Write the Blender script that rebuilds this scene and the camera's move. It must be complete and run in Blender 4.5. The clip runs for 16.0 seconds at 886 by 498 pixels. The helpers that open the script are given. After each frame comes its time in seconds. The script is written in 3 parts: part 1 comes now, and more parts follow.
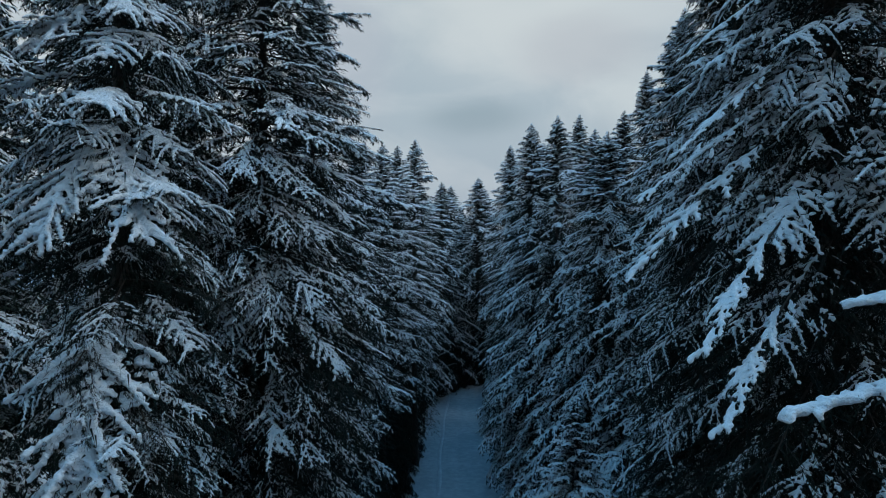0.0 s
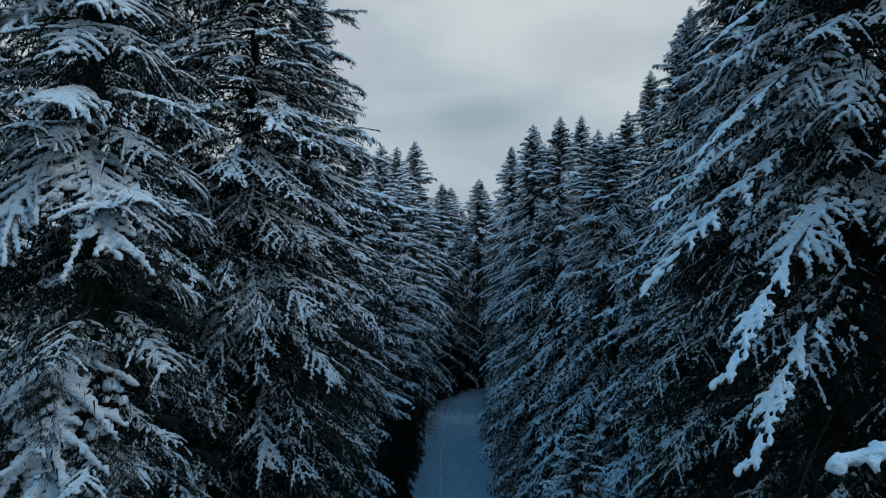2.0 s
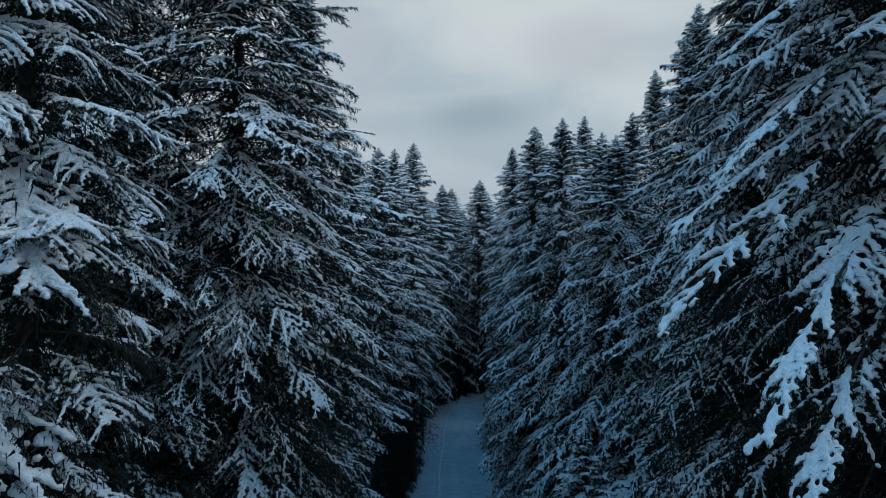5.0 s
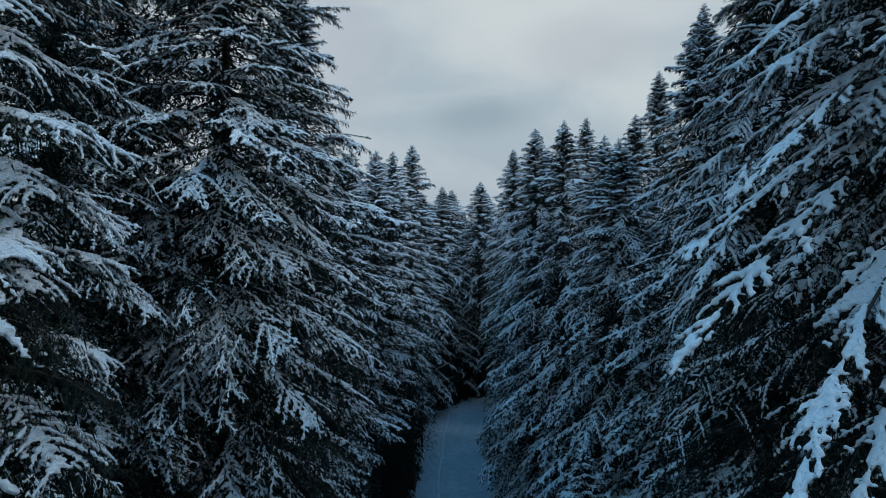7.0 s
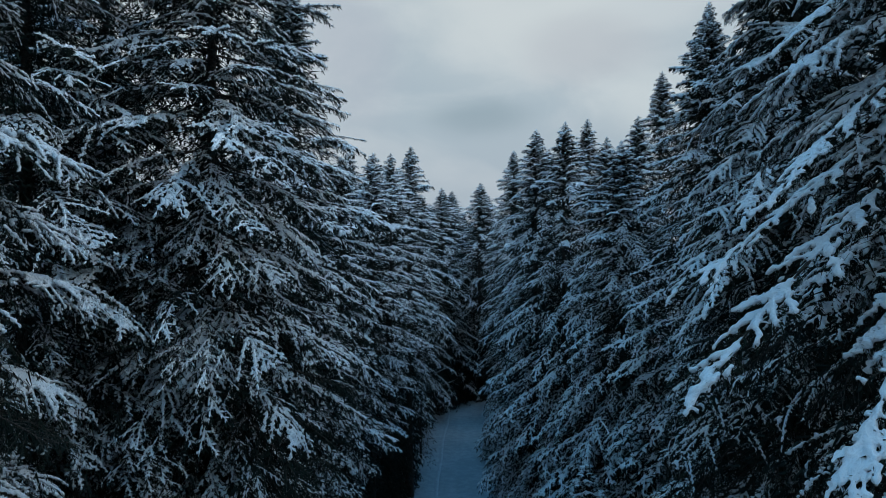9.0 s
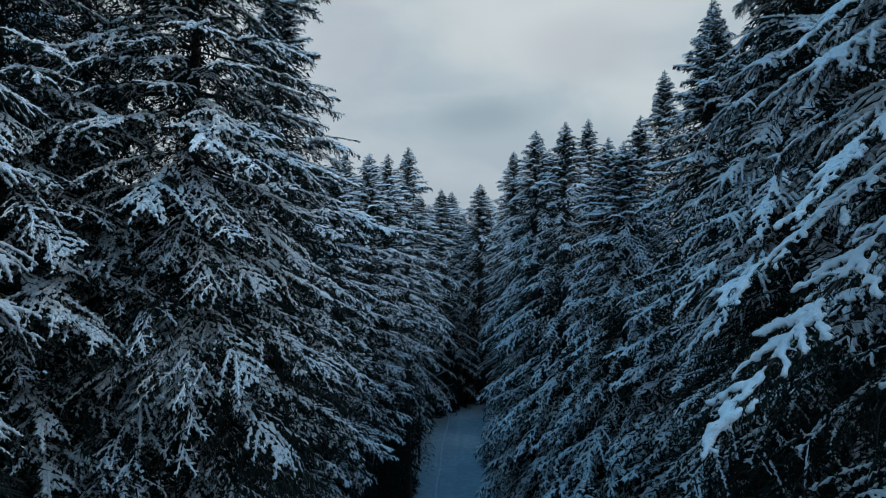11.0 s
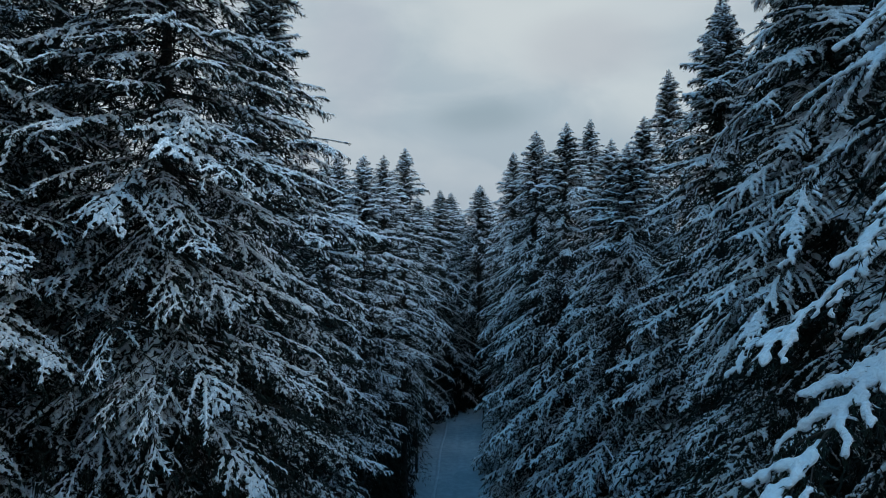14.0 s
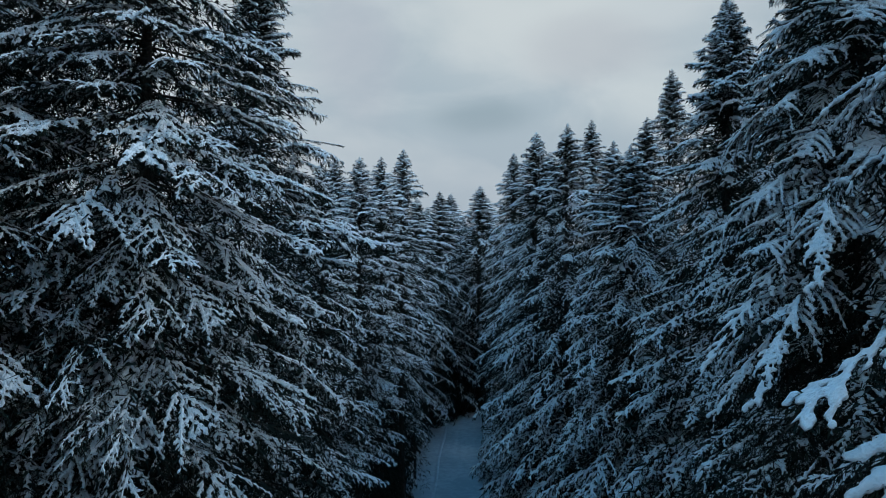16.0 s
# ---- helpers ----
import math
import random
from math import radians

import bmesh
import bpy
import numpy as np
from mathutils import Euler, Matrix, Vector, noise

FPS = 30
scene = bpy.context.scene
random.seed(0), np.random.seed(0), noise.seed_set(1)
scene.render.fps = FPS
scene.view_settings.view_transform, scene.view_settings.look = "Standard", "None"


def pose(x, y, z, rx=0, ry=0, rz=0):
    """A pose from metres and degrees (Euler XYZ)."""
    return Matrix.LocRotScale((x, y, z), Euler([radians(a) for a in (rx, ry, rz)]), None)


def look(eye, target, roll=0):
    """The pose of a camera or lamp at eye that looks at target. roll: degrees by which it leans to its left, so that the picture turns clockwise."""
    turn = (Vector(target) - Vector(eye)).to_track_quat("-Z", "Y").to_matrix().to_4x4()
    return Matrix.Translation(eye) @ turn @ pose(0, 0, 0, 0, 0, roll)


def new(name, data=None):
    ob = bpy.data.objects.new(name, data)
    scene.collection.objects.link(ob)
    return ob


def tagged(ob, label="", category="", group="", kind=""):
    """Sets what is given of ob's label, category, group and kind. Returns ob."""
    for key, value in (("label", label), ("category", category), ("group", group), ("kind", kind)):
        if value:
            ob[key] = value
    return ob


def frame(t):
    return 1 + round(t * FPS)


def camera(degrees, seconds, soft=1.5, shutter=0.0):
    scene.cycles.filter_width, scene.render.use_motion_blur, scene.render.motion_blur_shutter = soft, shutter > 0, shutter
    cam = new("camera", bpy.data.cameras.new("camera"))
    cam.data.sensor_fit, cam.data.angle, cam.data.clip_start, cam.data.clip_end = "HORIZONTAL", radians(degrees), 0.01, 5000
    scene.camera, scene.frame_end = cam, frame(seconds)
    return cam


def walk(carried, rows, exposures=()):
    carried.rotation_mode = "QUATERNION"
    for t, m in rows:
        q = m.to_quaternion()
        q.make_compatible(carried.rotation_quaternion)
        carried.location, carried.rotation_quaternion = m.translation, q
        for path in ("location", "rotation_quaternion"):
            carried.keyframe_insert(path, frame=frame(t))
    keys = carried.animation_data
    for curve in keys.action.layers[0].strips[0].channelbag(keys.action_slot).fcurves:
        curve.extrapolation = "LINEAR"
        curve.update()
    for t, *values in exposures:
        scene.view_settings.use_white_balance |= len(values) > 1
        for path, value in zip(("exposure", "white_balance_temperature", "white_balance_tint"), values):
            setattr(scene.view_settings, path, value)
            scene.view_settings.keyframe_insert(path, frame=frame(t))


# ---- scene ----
cam = camera(72.5, 16.0, soft=0.87)
METRES, EYE, TILT, LEAN, TURN = 5.5, 14.46, 0.0, 0.0, 0.0
ROWS = [
    (0.0, 0.0, 0.0, 0.0, 0.0, 0.0, -0.0),
    (0.5, 0.0018, 0.029, 0.0063, 0.02, 0.01, 0.0),
    (1.0, 0.0038, 0.0583, 0.0129, 0.04, 0.02, 0.0),
    (1.5, 0.0058, 0.0877, 0.0199, 0.05, 0.02, -0.01),
    (2.0, 0.0077, 0.1172, 0.0276, 0.06, 0.01, -0.02),
    (2.5, 0.0107, 0.1469, 0.0361, 0.09, 0.01, -0.03),
    (3.0, 0.0144, 0.1763, 0.0451, 0.11, -0.01, -0.02),
    (5.5, 0.0396, 0.3259, 0.1009, 0.23, -0.05, -0.04),
    (6.0, 0.0453, 0.3553, 0.1133, 0.27, -0.04, -0.05),
    (6.5, 0.0515, 0.3849, 0.125, 0.31, -0.05, -0.05),
    (7.0, 0.0574, 0.4143, 0.1362, 0.33, -0.05, -0.05),
    (7.5, 0.0634, 0.4436, 0.1467, 0.35, -0.04, -0.05),
    (8.0, 0.069, 0.4729, 0.1566, 0.38, -0.04, -0.05),
    (8.5, 0.0749, 0.5023, 0.1648, 0.41, -0.02, -0.06),
    (9.0, 0.0807, 0.5311, 0.1718, 0.43, -0.02, -0.07),
    (11.5, 0.1105, 0.6781, 0.2022, 0.51, -0.01, -0.07),
    (12.0, 0.1164, 0.7076, 0.2097, 0.52, -0.03, -0.08),
    (12.5, 0.1225, 0.7374, 0.2178, 0.53, -0.04, -0.08),
    (13.0, 0.1282, 0.7669, 0.2263, 0.53, -0.04, -0.1),
    (13.5, 0.1337, 0.7966, 0.235, 0.56, -0.05, -0.11),
    (14.0, 0.1393, 0.8263, 0.2436, 0.58, -0.06, -0.12),
    (14.5, 0.1451, 0.8558, 0.2528, 0.61, -0.07, -0.14),
    (15.0, 0.1509, 0.8849, 0.2616, 0.64, -0.07, -0.15),
    (15.5, 0.1568, 0.9141, 0.2705, 0.66, -0.07, -0.14),
    (16.0, 0.1619, 0.9437, 0.2793, 0.66, -0.07, -0.15),
]
walk(cam, [(t, pose(0, 0, EYE, TILT, LEAN, TURN) @ pose(METRES * x, METRES * y, METRES * z, 90 + pitch, roll, yaw)) for t, x, y, z, yaw, pitch, roll in ROWS])

# ---- light: overcast winter dusk, blue overhead, pale grey towards the horizon ----
world = bpy.data.worlds.new("overcast_sky")
scene.world = world
world.use_nodes = True
wn, wl = world.node_tree.nodes, world.node_tree.links
wn.clear()
SUN_EL, SUN_AZ = 38.0, 86.0


def wnode(kind, **values):
    n = wn.new(kind)
    for k, v in values.items():
        n.inputs[k.replace("_", " ")].default_value = v
    return n


w_out = wn.new("ShaderNodeOutputWorld")
w_sky = wn.new("ShaderNodeTexSky")
w_sky.sky_type, w_sky.sun_disc = "NISHITA", False
w_sky.sun_elevation, w_sky.sun_rotation = radians(SUN_EL), radians(SUN_AZ)
w_clear = wnode("ShaderNodeBackground", Strength=0.12)
wl.new(w_sky.outputs[0], w_clear.inputs["Color"])
w_co = wn.new("ShaderNodeTexCoord")
w_sep = wn.new("ShaderNodeSeparateXYZ")
wl.new(w_co.outputs["Generated"], w_sep.inputs[0])
w_map = wn.new("ShaderNodeMapping")
w_map.inputs["Scale"].default_value = (1.0, 1.0, 2.1)
w_map.inputs["Location"].default_value = (0.35, 0.1, 0.55)
wl.new(w_co.outputs["Generated"], w_map.inputs[0])
w_noise = wnode("ShaderNodeTexNoise", Scale=4.2, Detail=5.0, Roughness=0.5, Distortion=0.35)
wl.new(w_map.outputs[0], w_noise.inputs["Vector"])
w_ramp = wn.new("ShaderNodeValToRGB")
w_ramp.color_ramp.elements[0].position, w_ramp.color_ramp.elements[0].color = 0.40, (0.40, 0.49, 0.555, 1)
w_ramp.color_ramp.elements[1].position, w_ramp.color_ramp.elements[1].color = 0.60, (0.52, 0.59, 0.635, 1)
wl.new(w_noise.outputs["Fac"], w_ramp.inputs[0])


def lobe(x, z, wide, high, strength, colour, under):
    """A soft cloud of its own in the deck, round the direction (x, 1, z), with a ragged rim."""
    sub = wn.new("ShaderNodeVectorMath")
    sub.operation = "SUBTRACT"
    d = Vector((x, 1, z)).normalized()
    sub.inputs[1].default_value = d
    wl.new(w_co.outputs["Generated"], sub.inputs[0])
    ragged = wn.new("ShaderNodeVectorMath")
    ragged.operation = "MULTIPLY_ADD"
    ragged.inputs[1].default_value = (0.10, 0.0, 0.07)
    wl.new(w_noise.outputs["Color"], ragged.inputs[0])
    wl.new(sub.outputs[0], ragged.inputs[2])
    back = wn.new("ShaderNodeVectorMath")
    back.operation = "SUBTRACT"
    back.inputs[1].default_value = (0.05, 0.0, 0.035)
    wl.new(ragged.outputs[0], back.inputs[0])
    size = wn.new("ShaderNodeVectorMath")
    size.operation = "MULTIPLY"
    size.inputs[1].default_value = (1 / wide, 1.0, 1 / high)
    wl.new(back.outputs[0], size.inputs[0])
    far = wn.new("ShaderNodeVectorMath")
    far.operation = "LENGTH"
    wl.new(size.outputs[0], far.inputs[0])
    edge = wn.new("ShaderNodeMapRange")
    edge.interpolation_type = "SMOOTHERSTEP"
    for k, v in (("From Min", 1.5), ("From Max", 0.1), ("To Max", strength)):
        edge.inputs[k].default_value = v
    wl.new(far.outputs["Value"], edge.inputs["Value"])
    over = wn.new("ShaderNodeMix")
    over.data_type = "RGBA"
    over.inputs[7].default_value = (*colour, 1)
    wl.new(edge.outputs[0], over.inputs[0])
    wl.new(under, over.inputs[6])
    return over.outputs[2]


w_clouds = w_ramp.outputs[0]
for each in ((0.12, 0.40, 0.22, 0.10, 0.8, (0.60, 0.66, 0.68)), (-0.16, 0.33, 0.07, 0.12, 0.6, (0.44, 0.49, 0.56)),
             (0.24, 0.33, 0.10, 0.05, 0.6, (0.46, 0.50, 0.55)), (0.32, 0.25, 0.08, 0.06, 0.7, (0.60, 0.665, 0.69)),
             (0.04, 0.225, 0.085, 0.035, 0.85, (0.30, 0.39, 0.45))):
    w_clouds = lobe(*each, w_clouds)
w_low = wn.new("ShaderNodeMapRange")
w_low.inputs["From Min"].default_value, w_low.inputs["From Max"].default_value = 0.02, 0.22
wl.new(w_sep.outputs["Z"], w_low.inputs["Value"])
w_hor = wn.new("ShaderNodeMix")
w_hor.data_type = "RGBA"
w_hor.inputs[6].default_value = (0.39, 0.46, 0.53, 1)
wl.new(w_low.outputs[0], w_hor.inputs[0])
wl.new(w_clouds, w_hor.inputs[7])
w_deck = wn.new("ShaderNodeMapRange")  # the deck grows brighter and bluer overhead
w_deck.interpolation_type = "SMOOTHSTEP"
w_deck.inputs["From Min"].default_value, w_deck.inputs["From Max"].default_value = 0.42, 0.86
wl.new(w_sep.outputs["Z"], w_deck.inputs["Value"])
w_over = wn.new("ShaderNodeMix")
w_over.data_type = "RGBA"
w_over.inputs[7].default_value = (0.21, 0.84, 1.52, 1)
wl.new(w_deck.outputs[0], w_over.inputs[0])
wl.new(w_hor.outputs[2], w_over.inputs[6])
w_cloud = wnode("ShaderNodeBackground", Strength=1.0)
wl.new(w_over.outputs[2], w_cloud.inputs["Color"])
w_up = wn.new("ShaderNodeMapRange")
w_up.interpolation_type = "SMOOTHSTEP"
w_up.inputs["From Min"].default_value, w_up.inputs["From Max"].default_value, w_up.inputs["To Max"].default_value = 0.45, 0.95, 0.35
wl.new(w_sep.outputs["Z"], w_up.inputs["Value"])
w_mix = wn.new("ShaderNodeMixShader")
wl.new(w_up.outputs[0], w_mix.inputs[0])
wl.new(w_cloud.outputs[0], w_mix.inputs[1])
wl.new(w_clear.outputs[0], w_mix.inputs[2])
wl.new(w_mix.outputs[0], w_out.inputs["Surface"])

sun = new("sun", bpy.data.lights.new("sun", "SUN"))
sun.data.energy, sun.data.angle, sun.data.color = 1.5, radians(40), (0.90, 0.97, 1.0)
sun.matrix_world = look((60 * math.sin(radians(SUN_AZ)), 60 * math.cos(radians(SUN_AZ)), 60 * math.tan(radians(SUN_EL))), (0, 0, 0))
scene.view_settings.exposure = 0.0


# ---- materials ----
def material(name):
    m = bpy.data.materials.new(name)
    m.use_nodes = True
    return m, m.node_tree.nodes, m.node_tree.links, m.node_tree.nodes["Principled BSDF"]


def noise_of(nodes, links, scale, detail=4.0, rough=0.55, space="Object"):
    co = nodes.new("ShaderNodeTexCoord")
    n = nodes.new("ShaderNodeTexNoise")
    n.inputs["Scale"].default_value, n.inputs["Detail"].default_value, n.inputs["Roughness"].default_value = scale, detail, rough
    links.new(co.outputs[space], n.inputs["Vector"])
    return n


def ramp_of(nodes, links, source, stops):
    r = nodes.new("ShaderNodeValToRGB")
    while len(r.color_ramp.elements) < len(stops):
        r.color_ramp.elements.new(0.5)
    for e, (p, c) in zip(r.color_ramp.elements, stops):
        e.position, e.color = p, (*c, 1)
    links.new(source, r.inputs[0])
    return r


def bump_of(nodes, links, source, strength, distance, bsdf):
    b = nodes.new("ShaderNodeBump")
    b.inputs["Strength"].default_value, b.inputs["Distance"].default_value = strength, distance
    links.new(source, b.inputs["Height"])
    links.new(b.outputs[0], bsdf.inputs["Normal"])


def snow_material(name, scale, dist, low=(0.70, 0.78, 0.86), high=(0.86, 0.90, 0.94)):
    m, n, l, b = material(name)
    a = noise_of(n, l, scale, 6.0, 0.62)
    big = noise_of(n, l, scale * 0.12, 3.0)
    mixed = n.new("ShaderNodeMath")
    mixed.operation = "ADD"
    l.new(a.outputs["Fac"], mixed.inputs[0])
    l.new(big.outputs["Fac"], mixed.inputs[1])
    r = ramp_of(n, l, mixed.outputs[0], [(0.7, low), (1.0, high)])
    r.color_ramp.elements[0].position, r.color_ramp.elements[1].position = 0.45, 0.62
    half = n.new("ShaderNodeMath")
    half.operation = "MULTIPLY"
    half.inputs[1].default_value = 0.5
    l.new(mixed.outputs[0], half.inputs[0])
    l.new(half.outputs[0], r.inputs[0])
    l.new(r.outputs[0], b.inputs["Base Color"])
    b.inputs["Roughness"].default_value = 0.75
    b.inputs["Specular IOR Level"].default_value = 0.2
    bump_of(n, l, a.outputs["Fac"], 0.9, dist, b)
    return m


def needle_material(name, frost):
    """Dark needles, with rime and caught snow on the faces that look up."""
    m, n, l, b = material(name)
    a = noise_of(n, l, 9.0, 3.0)
    info = n.new("ShaderNodeObjectInfo")
    add = n.new("ShaderNodeMath")
    add.operation = "MULTIPLY_ADD"
    add.inputs[1].default_value, add.inputs[2].default_value = 0.3, -0.15
    l.new(info.outputs["Random"], add.inputs[0])
    tone = n.new("ShaderNodeMath")
    tone.operation = "ADD"
    l.new(add.outputs[0], tone.inputs[0])
    l.new(a.outputs["Fac"], tone.inputs[1])
    green = ramp_of(n, l, tone.outputs[0], [(0.25, (0.004, 0.009, 0.009)), (0.55, (0.010, 0.018, 0.015)), (0.8, (0.024, 0.032, 0.021))])
    geo = n.new("ShaderNodeNewGeometry")
    sep = n.new("ShaderNodeSeparateXYZ")
    l.new(geo.outputs["Normal"], sep.inputs[0])
    up = n.new("ShaderNodeMapRange")
    up.inputs["From Min"].default_value, up.inputs["From Max"].default_value = 0.45 - 1.4 * max(frost, 0), 0.85 - 1.0 * max(frost, 0)
    l.new(sep.outputs["Z"], up.inputs["Value"])
    patch = noise_of(n, l, 3.2, 5.0, 0.65)
    cover = n.new("ShaderNodeMapRange")
    cover.inputs["From Min"].default_value, cover.inputs["From Max"].default_value = 0.62 - frost * 0.3, 0.72 - frost * 0.3
    l.new(patch.outputs["Fac"], cover.inputs["Value"])
    both = n.new("ShaderNodeMath")
    both.operation = "MULTIPLY"
    l.new(up.outputs[0], both.inputs[0])
    l.new(cover.outputs[0], both.inputs[1])
    mix = n.new("ShaderNodeMix")
    mix.data_type = "RGBA"
    l.new(both.outputs[0], mix.inputs[0])
    l.new(green.outputs[0], mix.inputs[6])
    mix.inputs[7].default_value = (0.74, 0.82, 0.88, 1)
    l.new(mix.outputs[2], b.inputs["Base Color"])
    b.inputs["Roughness"].default_value = 0.6
    b.inputs["Specular IOR Level"].default_value = 0.05
    return m


def bark_material(name, dark, light):
    m, n, l, b = material(name)
    co = n.new("ShaderNodeTexCoord")
    mp = n.new("ShaderNodeMapping")
    mp.inputs["Scale"].default_value = (9.0, 9.0, 2.2)
    l.new(co.outputs["Object"], mp.inputs[0])
    a = n.new("ShaderNodeTexNoise")
    a.inputs["Scale"].default_value, a.inputs["Detail"].default_value = 2.0, 7.0
    l.new(mp.outputs[0], a.inputs["Vector"])
    r = ramp_of(n, l, a.outputs["Fac"], [(0.35, dark), (0.7, light)])
    l.new(r.outputs[0], b.inputs["Base Color"])
    b.inputs["Roughness"].default_value = 0.9
    bump_of(n, l, a.outputs["Fac"], 0.8, 0.03, b)
    return m


SNOW = snow_material("fresh_snow", 18.0, 0.05, (0.78, 0.84, 0.89), (0.91, 0.94, 0.96))
# both floor snows are darker than fresh_snow: the trees' shade is in the colour
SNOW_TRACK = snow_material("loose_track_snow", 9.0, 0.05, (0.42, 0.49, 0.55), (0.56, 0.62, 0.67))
SNOW_GROUND = snow_material("shade_toned_snow", 2.2, 0.05, (0.33, 0.40, 0.46), (0.46, 0.53, 0.58))
NEEDLES = needle_material("spruce_needles", 0.02)
NEEDLES_BARE = needle_material("inner_needles", -0.6)
NEEDLES_RIMED = needle_material("rimed_spruce_needles", 0.38)
BARK = bark_material("spruce_bark", (0.016, 0.013, 0.011), (0.07, 0.058, 0.048))
DEADWOOD = bark_material("grey_deadwood", (0.10, 0.09, 0.08), (0.30, 0.28, 0.26))
WIRE = bark_material("frosted_wire", (0.18, 0.19, 0.20), (0.42, 0.44, 0.46))
POLE_WOOD = bark_material("tarred_pole_wood", (0.012, 0.011, 0.010), (0.045, 0.040, 0.035))


# ---- mesh helpers ----
class Shape:
    """Vertices and faces gathered in plain lists, with one material number a face."""

    def __init__(self):
        self.v, self.f, self.m = [], [], []

    def tube(self, pts, radii, n, mat=0, flat=1.0):
        start = len(self.v)
        pts = [Vector(p) for p in pts]
        for i, p in enumerate(pts):
            d = (pts[min(i + 1, len(pts) - 1)] - pts[max(i - 1, 0)]).normalized()
            side = d.cross(Vector((0, 0, 1)) if abs(d.z) < 0.9 else Vector((1, 0, 0))).normalized()
            up = side.cross(d)
            for k in range(n):
                a = 2 * math.pi * k / n
                self.v.append(tuple(p + (side * math.cos(a) + up * math.sin(a) * flat) * radii[i]))
        for i in range(len(pts) - 1):
            for k in range(n):
                a, b = start + i * n + k, start + i * n + (k + 1) % n
                self.f.append((a, b, b + n, a + n))
                self.m.append(mat)
        self.f.append(tuple(range(start + n - 1, start - 1, -1)))
        self.f.append(tuple(range(start + (len(pts) - 1) * n, start + len(pts) * n)))
        self.m += [mat, mat]

    def blade(self, p, d, side, length, width, mat=0):
        s = len(self.v)
        self.v += [tuple(p - side * width * 0.5), tuple(p + side * width * 0.5), tuple(p + d * length)]
        self.f.append((s, s + 1, s + 2))
        self.m.append(mat)

    def spindle(self, p, d, half, r):
        """A lump of six faces, pointed at both ends, with a ridge on top."""
        s, lat = len(self.v), d.cross(Vector((0, 0, 1))).normalized()
        self.v += [tuple(p - d * half), tuple(p + lat * r - d * 0.1 * half), tuple(p + lat.cross(d) * r), tuple(p - lat * r + d * 0.1 * half), tuple(p + d * half)]
        self.f += [(s, s + 2, s + 1), (s, s + 3, s + 2), (s, s + 1, s + 3), (s + 4, s + 1, s + 2), (s + 4, s + 2, s + 3), (s + 4, s + 3, s + 1)]
        self.m += [0] * 6

    def blob(self, p, rx, ry, rz, n=6, rings=4):
        s = len(self.v)
        self.v.append((p[0], p[1], p[2] - rz))
        for j in range(1, rings):
            th = math.pi * j / rings
            for k in range(n):
                a = 2 * math.pi * (k + 0.5 * (j % 2)) / n
                self.v.append((p[0] + rx * math.sin(th) * math.cos(a), p[1] + ry * math.sin(th) * math.sin(a), p[2] - rz * math.cos(th)))
        self.v.append((p[0], p[1], p[2] + rz))
        top = len(self.v) - 1
        for k in range(n):
            self.f.append((s, s + 1 + (k + 1) % n, s + 1 + k))
            self.f.append((top, top - n + k, top - n + (k + 1) % n))
            for j in range(rings - 2):
                a, b = s + 1 + j * n + k, s + 1 + j * n + (k + 1) % n
                self.f.append((a, b, b + n, a + n))
        self.m += [0] * (len(self.f) - len(self.m))

    def mesh(self, name, mats, smooth=False):
        me = bpy.data.meshes.new(name)
        me.from_pydata(self.v, [], self.f)
        for mat in mats:
            me.materials.append(mat)
        me.polygons.foreach_set("material_index", self.m)
        me.polygons.foreach_set("use_smooth", [smooth] * len(self.f))
        me.update()
        return me


def fused(shape, name, mat, voxel, most):
    """One skin round overlapping lumps, thinned out to about that many triangles."""
    raw = bpy.data.objects.new("raw", shape.mesh("raw", [mat]))
    scene.collection.objects.link(raw)
    r = raw.modifiers.new("skin", "REMESH")
    r.mode, r.voxel_size, r.use_smooth_shade = "VOXEL", voxel, True
    sm = raw.modifiers.new("soft", "SMOOTH")
    sm.factor, sm.iterations = 0.5, 1
    deps = bpy.context.evaluated_depsgraph_get()
    count = 2 * len(raw.evaluated_get(deps).data.polygons)
    d = raw.modifiers.new("thin", "DECIMATE")
    d.ratio = min(1.0, most / max(count, 1))
    deps.update()
    me = bpy.data.meshes.new_from_object(raw.evaluated_get(deps))
    me.name = name
    me.materials.clear()
    me.materials.append(mat)
    me.polygons.foreach_set("use_smooth", [True] * len(me.polygons))
    bpy.data.objects.remove(raw)
    return me


def part(name, me, parent, m=None, label=""):
    ob = new(name, me)
    ob.parent = parent
    if m is not None:
        ob.matrix_local = m
    if label:
        ob["label"] = label
    return ob


# ---- boughs ----
# step between side branches, step between twigs, needle sprigs a twig, sprig width and length, sides of a fused lump, voxel and triangles of the fused snow
LEVELS = {"fine": (0.19, 0.042, 4, 0.013, 0.070, 5, 0.016, 6000), "medium": (0.22, 0.056, 4, 0.020, 0.085, 4, 0, 0),
          "plain": (0.25, 0.085, 3, 0.034, 0.12, 3, 0, 0), "rough": (0.36, 0.16, 2, 0.07, 0.20, 3, 0, 0), "crest": (0.14, 0.08, 2, 0.032, 0.11, 3, 0, 0),
          "sketch": (0.40, 0.20, 2, 0.075, 0.22, 3, 0, 0), "tip": (0.22, 0.14, 2, 0.055, 0.16, 3, 0, 0)}
